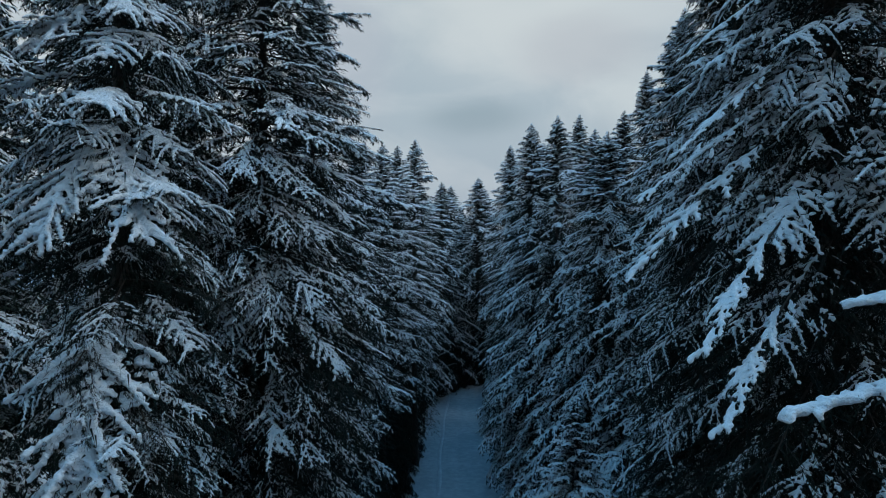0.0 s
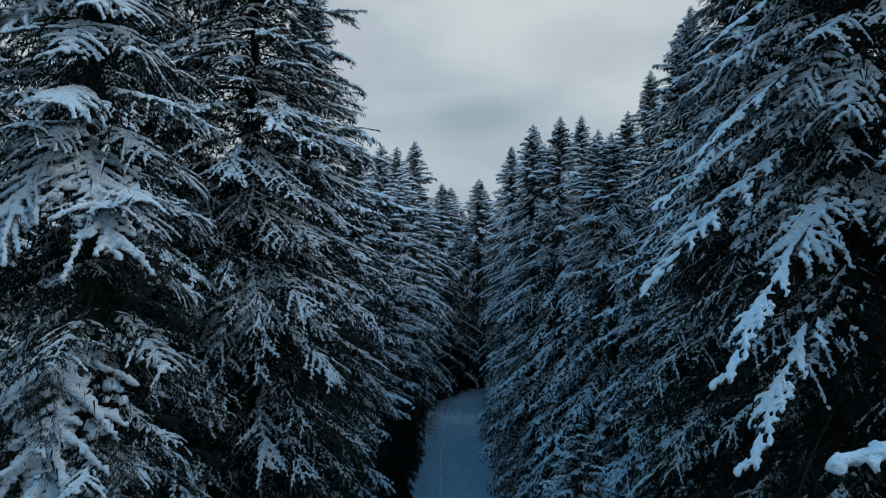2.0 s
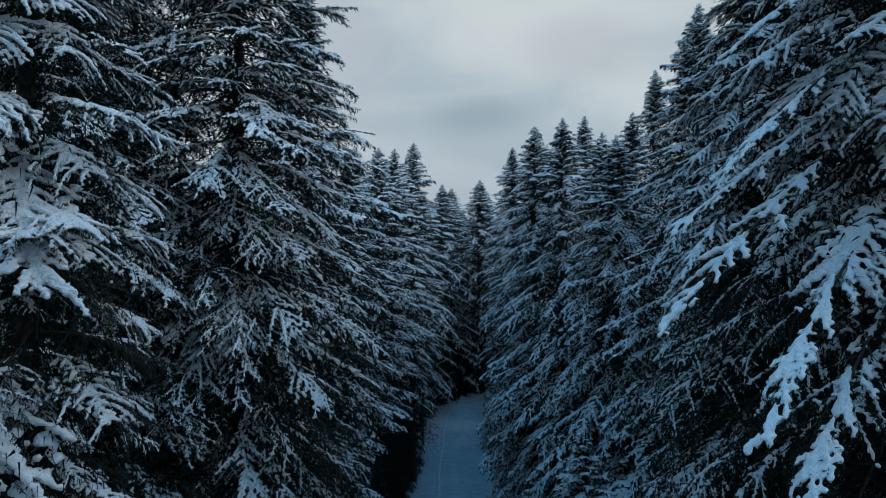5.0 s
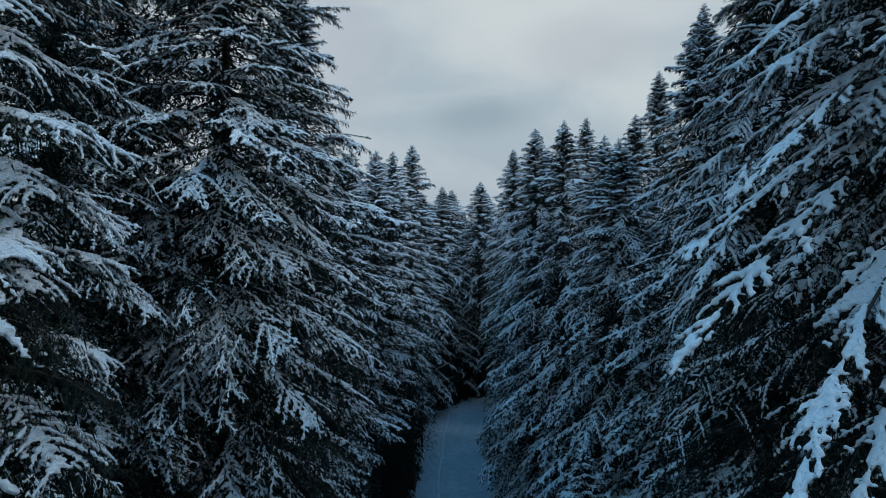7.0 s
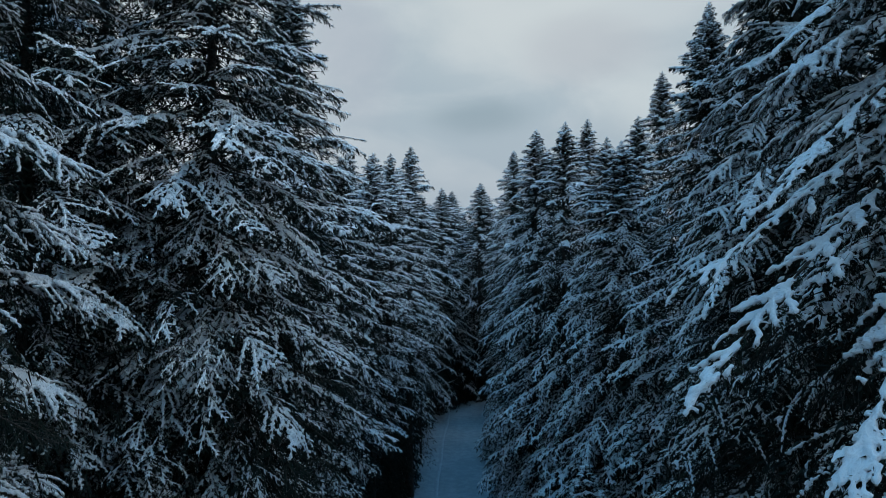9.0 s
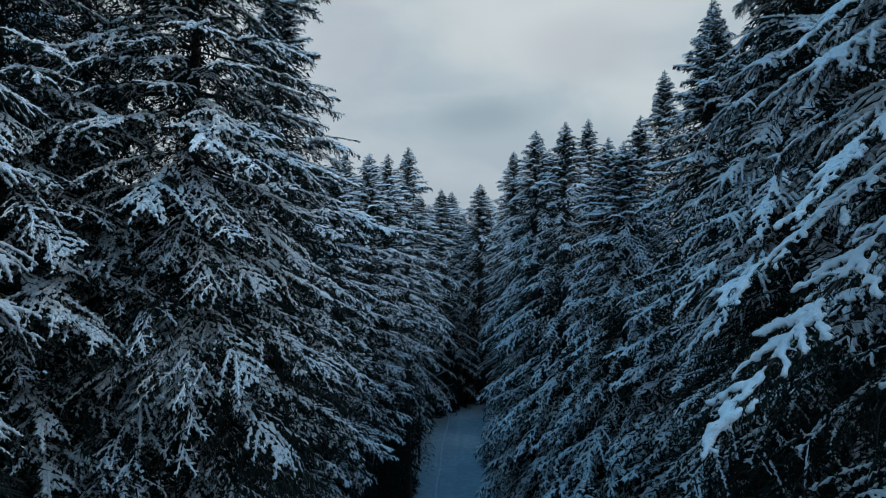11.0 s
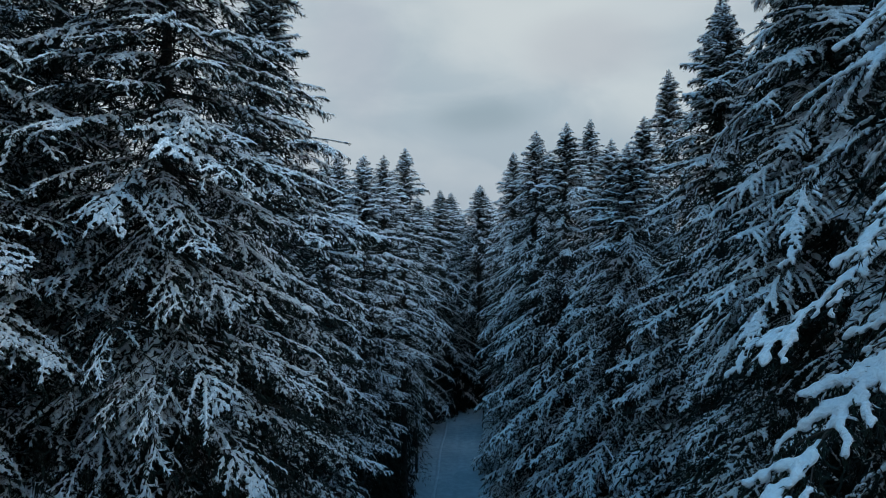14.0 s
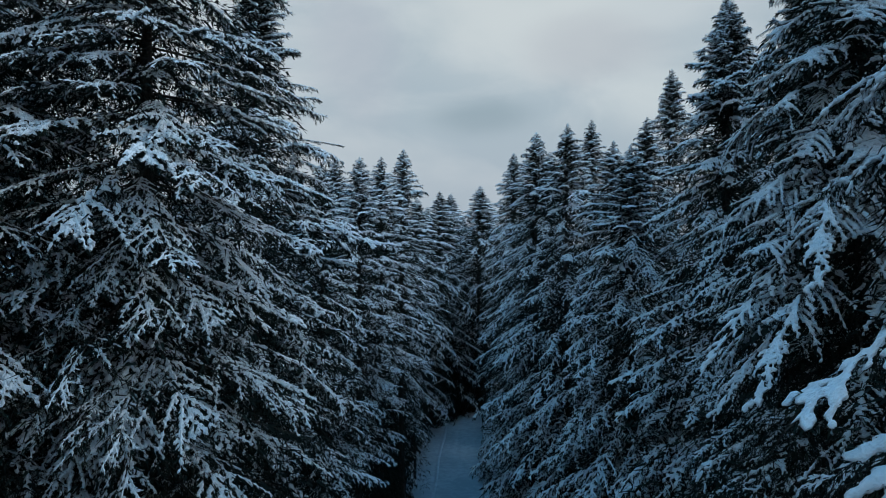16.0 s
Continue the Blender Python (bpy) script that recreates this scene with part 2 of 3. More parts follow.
# droop, half width against length, thickness of the snow, how much of the bough it covers, where along the bough the green begins
FORMS = {"slab": (0.22, 0.23, 0.058, 0.48, 0.36), "ridge": (0.12, 0.075, 0.046, 0.40, 0.22), "dust": (0.18, 0.20, 0.028, 0.18, 0.20), "rime": (0.18, 0.20, 0.038, 0.37, 0.30),
         "pad": (0.26, 0.25, 0.070, 0.82, 0.22), "bolster": (0.10, 0.065, 0.092, 0.85, 0.20), "bare": (0.20, 0.24, 0.0, -9.0, 0.06), "arch": (0.42, 0.20, 0.030, 0.52, 0.25)}


def bough_meshes(seed, kind, length, level):
    """A conifer bough along +x: side branches in a flat fan, twigs along each with needle sprigs, and the snow that lies on them.
    kind: slab (thick pads of snow), pad (one closed pad), ridge (a long narrow ridge), bolster (a thick one), dust (a thin broken cover), rime (on every twig), arch (hanging, rimed), bare.
    A fine or medium bough comes as two meshes, bough and snow; a plainer one as a single mesh."""
    rnd = random.Random(seed)
    wood, snow = Shape(), Shape()
    sub_step, twig_step, sprigs, wide, long, sides, voxel, most = LEVELS[level]
    droop, spread, thick, cover, start = FORMS[kind]
    coarse = level in ("plain", "rough", "sketch")
    if level in ("crest", "tip"):
        start, spread, thick, cover = 0.1, spread * 1.3, thick * 1.5, cover + 0.45
    elif coarse:
        cover += 0.16
    droop, spread, cover = droop * rnd.uniform(0.7, 1.35), spread * rnd.uniform(0.9, 1.12), cover + rnd.uniform(-0.12, 0.12)
    lumps = most > 0
    sway, ph = rnd.uniform(0.05, 0.20), rnd.uniform(0, 6)
    small = min(1.0, 0.45 + length / 4.5)

    def axis(s):
        return Vector((length * s * (1 - 0.10 * droop * s), sway * math.sin(3.3 * s + ph) * s * length * 0.35, length * (0.06 * s - droop * s * s)))

    def laden(p, s):
        """Whether snow lies at p: in patches, more of it outwards."""
        v = noise.noise(Vector((p.x * 2.6 + ph * 9, p.y * 3.2, seed * 1.7))) + 0.8 * noise.noise(Vector((p.x * 8.5 + ph, p.y * 8.5, seed * 0.9)))
        return 0.75 * v + cover - 0.62 + 0.75 * min(s, 0.8)

    def lump(p, d, half, r):
        if lumps:
            snow.tube([p - d * half, p - d * half * 0.45, p + d * half * 0.35, p + d * half], [r * 0.35, r, r * 0.95, r * 0.25], sides, 0, 0.8)
        else:
            snow.spindle(p, d, half, r)

    def twig(p, d, size, s, hang):
        """A twig from p along d with its sprigs, and a lump of snow on it where the bough is laden."""
        for b in range(sprigs):
            q = p + d * size * (b + 0.2) / sprigs
            e = (d + Vector((rnd.uniform(-0.6, 0.6), rnd.uniform(-0.6, 0.6), rnd.uniform(-0.5, 0.25)))).normalized()
            w = e.cross(Vector((rnd.uniform(-0.8, 0.8), rnd.uniform(-0.8, 0.8), 1))).normalized()
            wood.blade(q, e, w, long * rnd.uniform(0.75, 1.3), wide * rnd.uniform(0.8, 1.3))
        load = laden(p, s) + rnd.uniform(-0.16, 0.16)
        if load > 0 and not hang:
            r = (thick * rnd.uniform(0.38, 0.66) + 0.008) * min(1.3, 0.65 + load) * (1.25 if coarse else 1.0)
            if lumps or level == "medium":
                for b in range(2):
                    e = (d + Vector((rnd.uniform(-0.7, 0.7), rnd.uniform(-0.7, 0.7), rnd.uniform(0.1, 0.7)))).normalized()
                    wood.blade(p + d * size * rnd.uniform(0.2, 0.8) + Vector((0, 0, r * 0.9)), e, e.cross(Vector((rnd.uniform(-0.8, 0.8), 0.2, 1))).normalized(), long * rnd.uniform(0.6, 1.0), wide)
            lump(p + d * size * 0.36 + Vector((0, 0, r * 0.7)), d, size * rnd.uniform(0.25, 0.55), r * rnd.uniform(0.7, 1.15))
        return load

    wood.tube([axis(i / 7) for i in range(8)], [(0.030 * (1 - i / 7.6) + 0.004) * min(1, length / 2.4) for i in range(8)], 5 if lumps else 3, 1)
    s, k = start, 0
    while s < 0.985:
        flank = 1 if k % 2 else -1
        full = length * spread * min(1.0, (s - start + 0.06) / 0.22) * min(1.0, (1.04 - s) / 0.28) ** 0.6 * rnd.choice((0.35, 0.65, 0.9, 1.0, 1.35)) * rnd.uniform(0.85, 1.15)
        o, ang = axis(s), radians(64 - 30 * s + rnd.uniform(-22, 22))
        fall, lift = rnd.uniform(0.15, 0.75) * (1.5 if kind == "arch" else 0.5 if kind in ("ridge", "bolster", "pad") else 1.0), rnd.uniform(-0.05, 0.10)

        def branch(u):
            r = full * u
            return o + Vector((r * math.cos(ang) + 0.12 * r * u, flank * r * math.sin(ang), lift * r - fall * r * u))

        if not coarse and level != "tip":
            wood.tube([branch(0), branch(0.5), branch(1)], [0.008, 0.006, 0.003], 3, 1)
        if kind == "arch" and not lumps:  # snow in a thin line along the hanging branch
            up = Vector((0, 0, 0.012))
            snow.tube([branch(0) + up, branch(0.5) + up, branch(1) + up], [0.016, 0.020, 0.008], 3)
        n = max(2, int(full / twig_step))
        for j in range(n):
            u = (j + rnd.uniform(0.4, 1.0)) / n
            p = branch(u)
            d0 = (branch(u + 0.06) - branch(u - 0.06)).normalized()
            lat = d0.cross(Vector((0, 0, 1))).normalized() * (1 if j % 2 else -1)
            size = long * rnd.uniform(1.2, 2.4) * (1.1 - 0.4 * u) * small
            d = (d0 * rnd.uniform(0.5, 1.0) + lat * rnd.uniform(0.35, 1.0) + Vector((0, 0, -rnd.uniform(0.05, 0.75)))).normalized()
            load = twig(p, d, size, s, False)
            if rnd.random() < 0.55:  # twigs that hang under the branch
                d = (d0 * 0.5 + lat * rnd.uniform(-0.7, 0.3) + Vector((0, 0, -rnd.uniform(0.7, 1.5)))).normalized()
                twig(p, d, size * 0.9, s, True)
            if load > 0.10:  # the pad along the branch itself
                r = (thick * rnd.uniform(0.32, 0.60) + 0.008) * (1.15 - 0.4 * u)
                lump(p + Vector((0, 0, r * 0.7)), d0, max(full / n * rnd.uniform(0.9, 1.5), r), r)
        s += sub_step * rnd.uniform(0.15, 0.85) / length
        k += 1
    q = start
    while q < 0.99:  # snow and twigs along the middle
        c, d0 = axis(q), (axis(q + 0.02) - axis(q - 0.02)).normalized()
        r = thick * rnd.uniform(0.65, 1.15) * (1.15 - 0.55 * q) * (0.8 + 0.5 * noise.noise(Vector((q * 14, ph, seed))))
        if laden(c, q) > -0.05 and kind != "bare":
            lump(c + Vector((0, rnd.uniform(-0.4, 0.4) * r, 0.7 * r)), d0, max(0.10, 1.3 * r), r)
        for side in (-1, 1):
            twig(c, (d0 + Vector((0, side * rnd.uniform(0.4, 1.0), -rnd.uniform(0.1, 0.8)))).normalized(), long * 1.5 * small, q, False)
        q += max(0.10, 0.7 * r) / length if lumps else 0.2 / length if coarse else 0.12 / length
    if kind in ("slab", "pad") and lumps:  # broad pads where the fan is widest
        for j in range(int((13 if kind == "slab" else 26) * length)):
            t = rnd.uniform(start + 0.1, 0.95)
            y = rnd.uniform(-0.75, 0.75) * spread * length * min(1.0, (1.04 - t) / 0.5)
            c, k = axis(t), rnd.uniform(0.045, 0.105) * (1.25 - 0.5 * t)
            if laden(c + Vector((0, y, 0)), t) > 0.12:
                snow.blob((c.x + abs(y) * 0.4, c.y + y, c.z + 0.01 - 0.30 * abs(y)), k * 1.4, k * 1.1, k * 0.42, 8, 4)
    green = NEEDLES_RIMED if kind == "arch" or (kind == "rime" and not lumps and level != "medium") else NEEDLES_BARE if kind == "bare" else NEEDLES
    if lumps and len(snow.f) > 30:
        skin = fused(snow, f"{kind}_snow", SNOW, voxel, most)
        for v in skin.vertices:  # crumbly, not smooth
            v.co += v.normal * (0.016 * noise.noise(v.co * 12.0) + 0.014 * noise.noise(v.co * 30.0))
        return wood.mesh(f"{kind}_bough", [green, BARK]), skin
    # a plainer bough keeps its snow in the same mesh
    base = len(wood.v)
    wood.v += snow.v
    wood.f += [tuple(base + i for i in f) for f in snow.f]
    wood.m += [2] * len(snow.f)
    return wood.mesh(f"{kind}_bough", [green, BARK, SNOW]), None


LENGTH = {"fine": 4.0, "medium": 3.0, "plain": 2.4, "rough": 2.4, "top": 0.95, "sketch": 2.4, "tip": 0.95}
KINDS = ("slab", "ridge", "dust", "rime", "arch", "bare")
BOUGHS = {level: {kind: [bough_meshes(1000 * a + 10 * b + k, kind, LENGTH[level], level) for k in range(many)] for b, kind in enumerate(KINDS)}
          for a, (level, many) in enumerate((("fine", 3), ("medium", 4), ("plain", 4), ("rough", 3), ("sketch", 3), ("tip", 3)))}
for b, kind in enumerate(("pad", "bolster")):
    BOUGHS["fine"][kind] = [bough_meshes(8000 + 10 * b + k, kind, LENGTH["fine"], "fine") for k in range(3)]
BOUGHS["top"] = {kind: [bough_meshes(7000 + 10 * b + k, "rime" if kind != "bare" else kind, LENGTH["top"], "crest") for k in range(4)] for b, kind in enumerate(KINDS)}


# ---- trees ----
def crown_radius(depth, spread, cap):
    return min(spread * 0.60 * max(depth, 0.05) ** 0.72, cap)


def trunk_mesh(rnd, height, r0):
    sh = Shape()
    k = 12
    bend = rnd.uniform(-0.12, 0.12)
    sh.tube([(bend * math.sin(2.2 * i / k), bend * math.cos(1.7 * i / k) - bend, height * i / k - 0.3 * (i == 0)) for i in range(k + 1)],
            [r0 * (1.25 if i == 0 else 1) * (1 - i / k) ** 0.9 + 0.010 for i in range(k + 1)], 8)
    return sh.mesh("trunk", [BARK], True)


CORE_HEIGHT = 24.0


def core_mesh(seed, count, size):
    """The dark twigs close round a trunk."""
    rnd = random.Random(seed)
    sh = Shape()
    for k in range(count):
        depth = 0.7 + 20.3 * rnd.random()
        full = crown_radius(depth, 1.0, 3.4)
        r = full * (0.50 + 0.28 * min(1.0, depth / 7)) * rnd.random() ** 1.1
        a = rnd.uniform(0, 6.283)
        p = Vector((r * math.cos(a), r * math.sin(a), CORE_HEIGHT - depth - 0.30 * r))
        d = Vector((math.cos(a) + rnd.uniform(-0.8, 0.8), math.sin(a) + rnd.uniform(-0.8, 0.8), rnd.uniform(-1.1, 0.05))).normalized()
        w = d.cross(Vector((rnd.uniform(-0.8, 0.8), rnd.uniform(-0.8, 0.8), 1))).normalized()
        sh.blade(p, d, w, size * rnd.uniform(0.15, 0.34) * (0.7 + 0.12 * full), size * rnd.uniform(0.03, 0.08))
    return sh.mesh("inner_foliage", [NEEDLES_BARE])


CORES = [core_mesh(900 + k, 14000, 1.1) for k in range(3)]
FINE_CORES = [core_mesh(905 + k, 46000, 0.62) for k in range(2)]
LIGHT_CORE = core_mesh(910, 3000, 2.0)


def joined_boughs(placed, name, mats):
    """Boughs, each given as (matrix, mesh), in one mesh."""
    sh = Shape()
    for m, me in placed:
        base = len(sh.v)
        sh.v += [tuple(m @ v.co) for v in me.vertices]
        sh.f += [tuple(base + i for i in f.vertices) for f in me.polygons]
        sh.m += [f.material_index for f in me.polygons]
    return sh.mesh(name, mats)


def top_mesh(seed, deep, spread):
    """The dense cone of short boughs under a leader, its tip at the origin."""
    rnd = random.Random(seed)
    placed, d, k = [], 0.05, 0
    while d < deep:
        reach = (0.07 + 0.37 * spread * d) * rnd.uniform(0.7, 1.15)
        level = "top" if reach > 0.5 else "tip"
        scale = reach / LENGTH[level]
        pitch = -38 + 36 * min(1.0, d / 3.5) + rnd.uniform(-9, 9)
        wide = scale * min(1.7, max(1.0, 0.95 / scale ** 0.5))
        m = pose(0, 0, -d, 0, 0, k * 137.5 + rnd.uniform(-20, 20)) @ pose(0, 0, 0, rnd.uniform(-12, 12), pitch, 0) @ Matrix.Diagonal((scale, wide, wide, 1))
        placed.append((m, rnd.choice(BOUGHS[level][rnd.choice(("rime", "slab", "rime"))])[0]))
        d += 0.030 + 0.008 * d
        k += 1
    return joined_boughs(placed, "crown_top", [NEEDLES_RIMED, BARK, SNOW])


TOP_DEEP = 3.0
TOPS = [top_mesh(950 + k, TOP_DEEP, 0.95 + 0.06 * k) for k in range(4)]


def place_bough(root, z, az, pitch, roll, scale, pair, stretch=1.0):
    m = pose(0, 0, z, 0, 0, math.degrees(az)) @ pose(0, 0, 0, 0, pitch, 0) @ pose(0, 0, 0, roll, 0, 0) @ Matrix.Diagonal((scale, scale * stretch, scale * stretch, 1))
    b = part("bough", pair[0], root, m)
    if pair[1] is not None:
        tagged(part("snow_load", pair[1], b), kind="stuff")
    return b


def spruce(x, y, height, spread, seed, mix, label, fine_facing=None, low=3.6, gap=0.62, rise=-14, hang=23, bow=0.8, sparse=0.0, cap=4.6, close="medium", dead=(), shelter=0.0,
           group="spruces along the track", aimed=()):
    """mix: kinds of boughs to draw from. fine_facing: degrees (0 along +x) towards which boughs of the level close grow.
    shelter: the share of low boughs that caught no snow. aimed: boughs of their own, as (height on the trunk, tip, kind, breadth)."""
    rnd = random.Random(seed)
    root = tagged(new("spruce_tree"), label, "tree", group)
    root.matrix_world = pose(x, y, 0)
    part("trunk", trunk_mesh(rnd, height, 0.0085 * height + 0.02), root)
    h = height / CORE_HEIGHT
    inner = part("inner_foliage", rnd.choice(FINE_CORES if y < 20 else CORES), root, pose(0, 0, 0, 0, 0, rnd.uniform(0, 360)) @ Matrix.Diagonal((h * min(spread, cap / 3.2), h * min(spread, cap / 3.2), h, 1)))
    tagged(inner, kind="stuff")
    z, turn = low, rnd.uniform(0, 6.28)
    pointed = height < 26
    if pointed:
        wide = min(1.15, spread)
        part("crown_top", rnd.choice(TOPS), root, pose(0, 0, height, 0, 0, rnd.uniform(0, 360)) @ Matrix.Diagonal((wide, wide, 1, 1)))
    while z < height - (TOP_DEEP - 0.4 if pointed else 0.15):
        depth = height - z
        n = 6 if depth < 4 else 12 if y < 20 else 8
        for k in range(n):
            az = turn + 2 * math.pi * k / n + rnd.uniform(-0.3, 0.3)
            away = math.cos(az - math.atan2(2 - y, -x)) < -0.1
            if rnd.random() < ((0.5 if y < 20 else 0.62) if away else sparse):
                continue
            reach = crown_radius(depth, spread, cap) * (rnd.uniform(0.80, 1.06) if rnd.random() < 0.66 else rnd.uniform(0.42, 0.80))
            pitch = rise + (hang - rise) * min(1.0, depth / 18) ** bow + rnd.uniform(-8, 8)
            facing = math.cos(az - radians(fine_facing)) if fine_facing is not None else -1
            kind = rnd.choice(mix)
            if z < 13.2 and rnd.random() < shelter:
                kind = "bare"
            elif z > 15.5 and kind in ("dust", "bare") and shelter > 0 and y > 7:
                kind = rnd.choice(("slab", "rime", "slab"))
            level = "top" if reach < 1.25 and depth < 6 else "rough" if away and y > 20 else "plain"
            if close == "fine" and not away and 6.5 < z < 24:
                level = "fine"
            elif y < 20 and (facing > 0.1 or y < 12) and z > 5:
                level = "medium"
            scale = max(reach, 0.32) / LENGTH[level]
            place_bough(root, z + rnd.uniform(-0.2, 0.2) * min(1.0, depth / 5), az, pitch, rnd.uniform(-10, 10), scale, rnd.choice(BOUGHS[level][kind]),
                        min(1.5, max(0.85, 0.95 / scale ** 0.5)))
        if y < 20 and depth > 3:  # a short bough close before the trunk
            reach = crown_radius(depth, spread, cap) * rnd.uniform(0.38, 0.6)
            level = "fine" if close == "fine" and z > 6.5 else "medium"
            place_bough(root, z + rnd.uniform(-0.2, 0.2), math.atan2(2 - y, -x) + rnd.uniform(-0.7, 0.7), rise + (hang - rise) * min(1.0, depth / 18) ** bow + rnd.uniform(-6, 6), rnd.uniform(-10, 10),
                        reach / LENGTH[level], rnd.choice(BOUGHS[level][rnd.choice(mix)]), 1.3)
        turn += 0.9
        z += gap * (0.34 + 0.66 * min(1.0, depth / 8)) * rnd.uniform(0.85, 1.15)
    for zt, tip, kind, broad in aimed:
        v = Vector(tip) - Vector((x, y, zt))
        place_bough(root, zt, math.atan2(v.y, v.x), math.degrees(math.atan2(-v.z, math.hypot(v.x, v.y))) - 4, 0, v.length / LENGTH["fine"],
                    rnd.choice(BOUGHS["fine"][kind]), broad)
    for az, zt in dead:  # bare dead branches that stick out of the crown
        stick = Shape()
        r = rnd.uniform(2.2, 3.1)
        o = Vector((math.cos(az), math.sin(az), 0))
        lat = Vector((-o.y, o.x, 0)) * rnd.uniform(-0.25, 0.25)
        pts = [o * r * f + lat * f * f + Vector((0, 0, zt + 0.12 * f - 0.28 * f * f + 0.03 * math.sin(9 * f))) for f in (0, 0.25, 0.5, 0.75, 1.0)]
        stick.tube(pts, [0.024, 0.020, 0.016, 0.012, 0.005], 5)
        for f in (0.55, 0.8):
            q = pts[2] + (pts[4] - pts[2]) * (f - 0.5) * 2
            stick.tube([q, q + (o * 0.3 + Vector((-o.y, o.x, 0)) * rnd.choice((-0.3, 0.3)) + Vector((0, 0, -0.06)))], [0.008, 0.003], 4)
        stick.tube([v + Vector((0, 0, 0.022)) for v in pts[1:]], [0.012, 0.018, 0.016, 0.004], 4, 1, 0.7)
        part("dead_branch", stick.mesh("dead_branch", [DEADWOOD, SNOW], True), root, None, "bare grey dead branch lined with snow")
    leader = Shape()
    leader.tube([(0, 0, height - 0.5), (0, 0, height + 0.02)], [0.03, 0.012], 5)
    leader.tube([(0.01, 0, height - 0.16), (0, 0, height - 0.04), (0, 0, height + 0.05)], [0.01, 0.035, 0.012], 5, 1)
    part("leader", leader.mesh("leader", [BARK, SNOW]), root)
    return root


def far_meshes(seed, height, spread, count, rich):
    """A whole crown seen from afar: boughs of a few sprays each, joined, and the snow on them."""
    rnd = random.Random(seed)
    crown, snow = Shape(), Shape()
    for k in range(count):
        f = ((k + rnd.random()) / count)
        depth = 0.08 + (height - 2.2) * f ** 0.95
        z, az = height - depth, k * 2.39996 + rnd.uniform(-0.3, 0.3)
        reach = max(0.2, crown_radius(depth, spread, 3.0)) * rnd.uniform(0.7, 1.15)
        pitch = -0.45 + 1.0 * min(1.0, depth / 12) ** 0.6 + rnd.uniform(-0.12, 0.12)
        out, lat = Vector((math.cos(az), math.sin(az), 0)), Vector((-math.sin(az), math.cos(az), 0))
        tip = lambda s: Vector((0, 0, z)) + out * reach * s * math.cos(pitch) + Vector((0, 0, -reach * s * math.sin(pitch) - 0.10 * reach * s * s))
        wide = 0.34 * reach + 0.16
        for i in range(rich):
            s = 0.1 + 0.9 * (i + 0.5) / rich
            for flank in (-1, 1):
                d = (out * 0.9 + lat * flank * rnd.uniform(0.5, 1.1) + Vector((0, 0, rnd.uniform(-0.8, -0.1)))).normalized()
                crown.blade(tip(s * 0.92), d, d.cross(Vector((rnd.uniform(-0.5, 0.5), rnd.uniform(-0.5, 0.5), 1))).normalized(), wide * (1.25 - 0.7 * s) * rnd.uniform(0.8, 1.25), 0.16 + 0.06 * reach)
        crown.blade(tip(0.0), (tip(1.04) - tip(0.0)).normalized(), lat, (tip(1.04) - tip(0)).length, 0.16 + 0.14 * reach)
        if rnd.random() < 0.8:
            a = rnd.uniform(0.25, 0.6)
            w = 0.045 + 0.035 * reach
            snow.tube([tip(a) + Vector((0, 0, 0.02)), tip(a + 0.2) + Vector((0, 0, 0.05)), tip(0.97) + Vector((0, 0, 0.01))], [w * 0.5, w, w * 0.35], 3, 0, 0.6)
    return crown.mesh("crown", [NEEDLES]), snow.mesh("crown_snow", [SNOW], True)


def joined_crown(seed, height, spread, cap, low, gap, mix):
    """A crown of plain boughs joined into one mesh."""
    rnd = random.Random(seed)
    verts, faces, mats = [], [], []
    z, turn = low, rnd.uniform(0, 6.28)
    while z < height - (2.2 if height > 10 else 0.1):
        depth = height - z
        n = 6
        for k in range(n):
            az = turn + 2 * math.pi * k / n + rnd.uniform(-0.3, 0.3)
            reach = max(0.3, crown_radius(depth, spread, cap) * rnd.uniform(0.7, 1.15))
            level = "tip" if reach < 1.0 else "sketch"
            scale = reach / LENGTH[level]
            pitch = -20 + 46 * min(1.0, depth / min(12, height * 0.7)) ** 0.6 + rnd.uniform(-8, 8)
            m = pose(0, 0, z + rnd.uniform(-0.15, 0.15), 0, 0, math.degrees(az)) @ pose(0, 0, 0, 0, pitch, 0) @ Matrix.Diagonal((scale, *[scale * min(1.6, max(0.9, 0.95 / scale ** 0.5))] * 2, 1))
            me = rnd.choice(BOUGHS[level][rnd.choice(mix)])[0]
            base = len(verts)
            verts += [tuple(m @ v.co) for v in me.vertices]
            faces += [tuple(base + i for i in f.vertices) for f in me.polygons]
            mats += [f.material_index for f in me.polygons]
        turn += 0.9
        z += gap * (0.30 + 0.70 * min(1.0, depth / 8)) * rnd.uniform(0.85, 1.15)
    if height > 10:
        top = rnd.choice(TOPS)
        base = len(verts)
        verts += [(v.co.x * 1.1, v.co.y * 1.1, v.co.z + height) for v in top.vertices]
        faces += [tuple(base + i for i in f.vertices) for f in top.polygons]
        mats += [f.material_index for f in top.polygons]
    sh = Shape()
    sh.v, sh.f, sh.m = verts, faces, mats
    return sh.mesh("crown", [NEEDLES_BARE if mix == ["bare"] else NEEDLES_RIMED, BARK, SNOW])


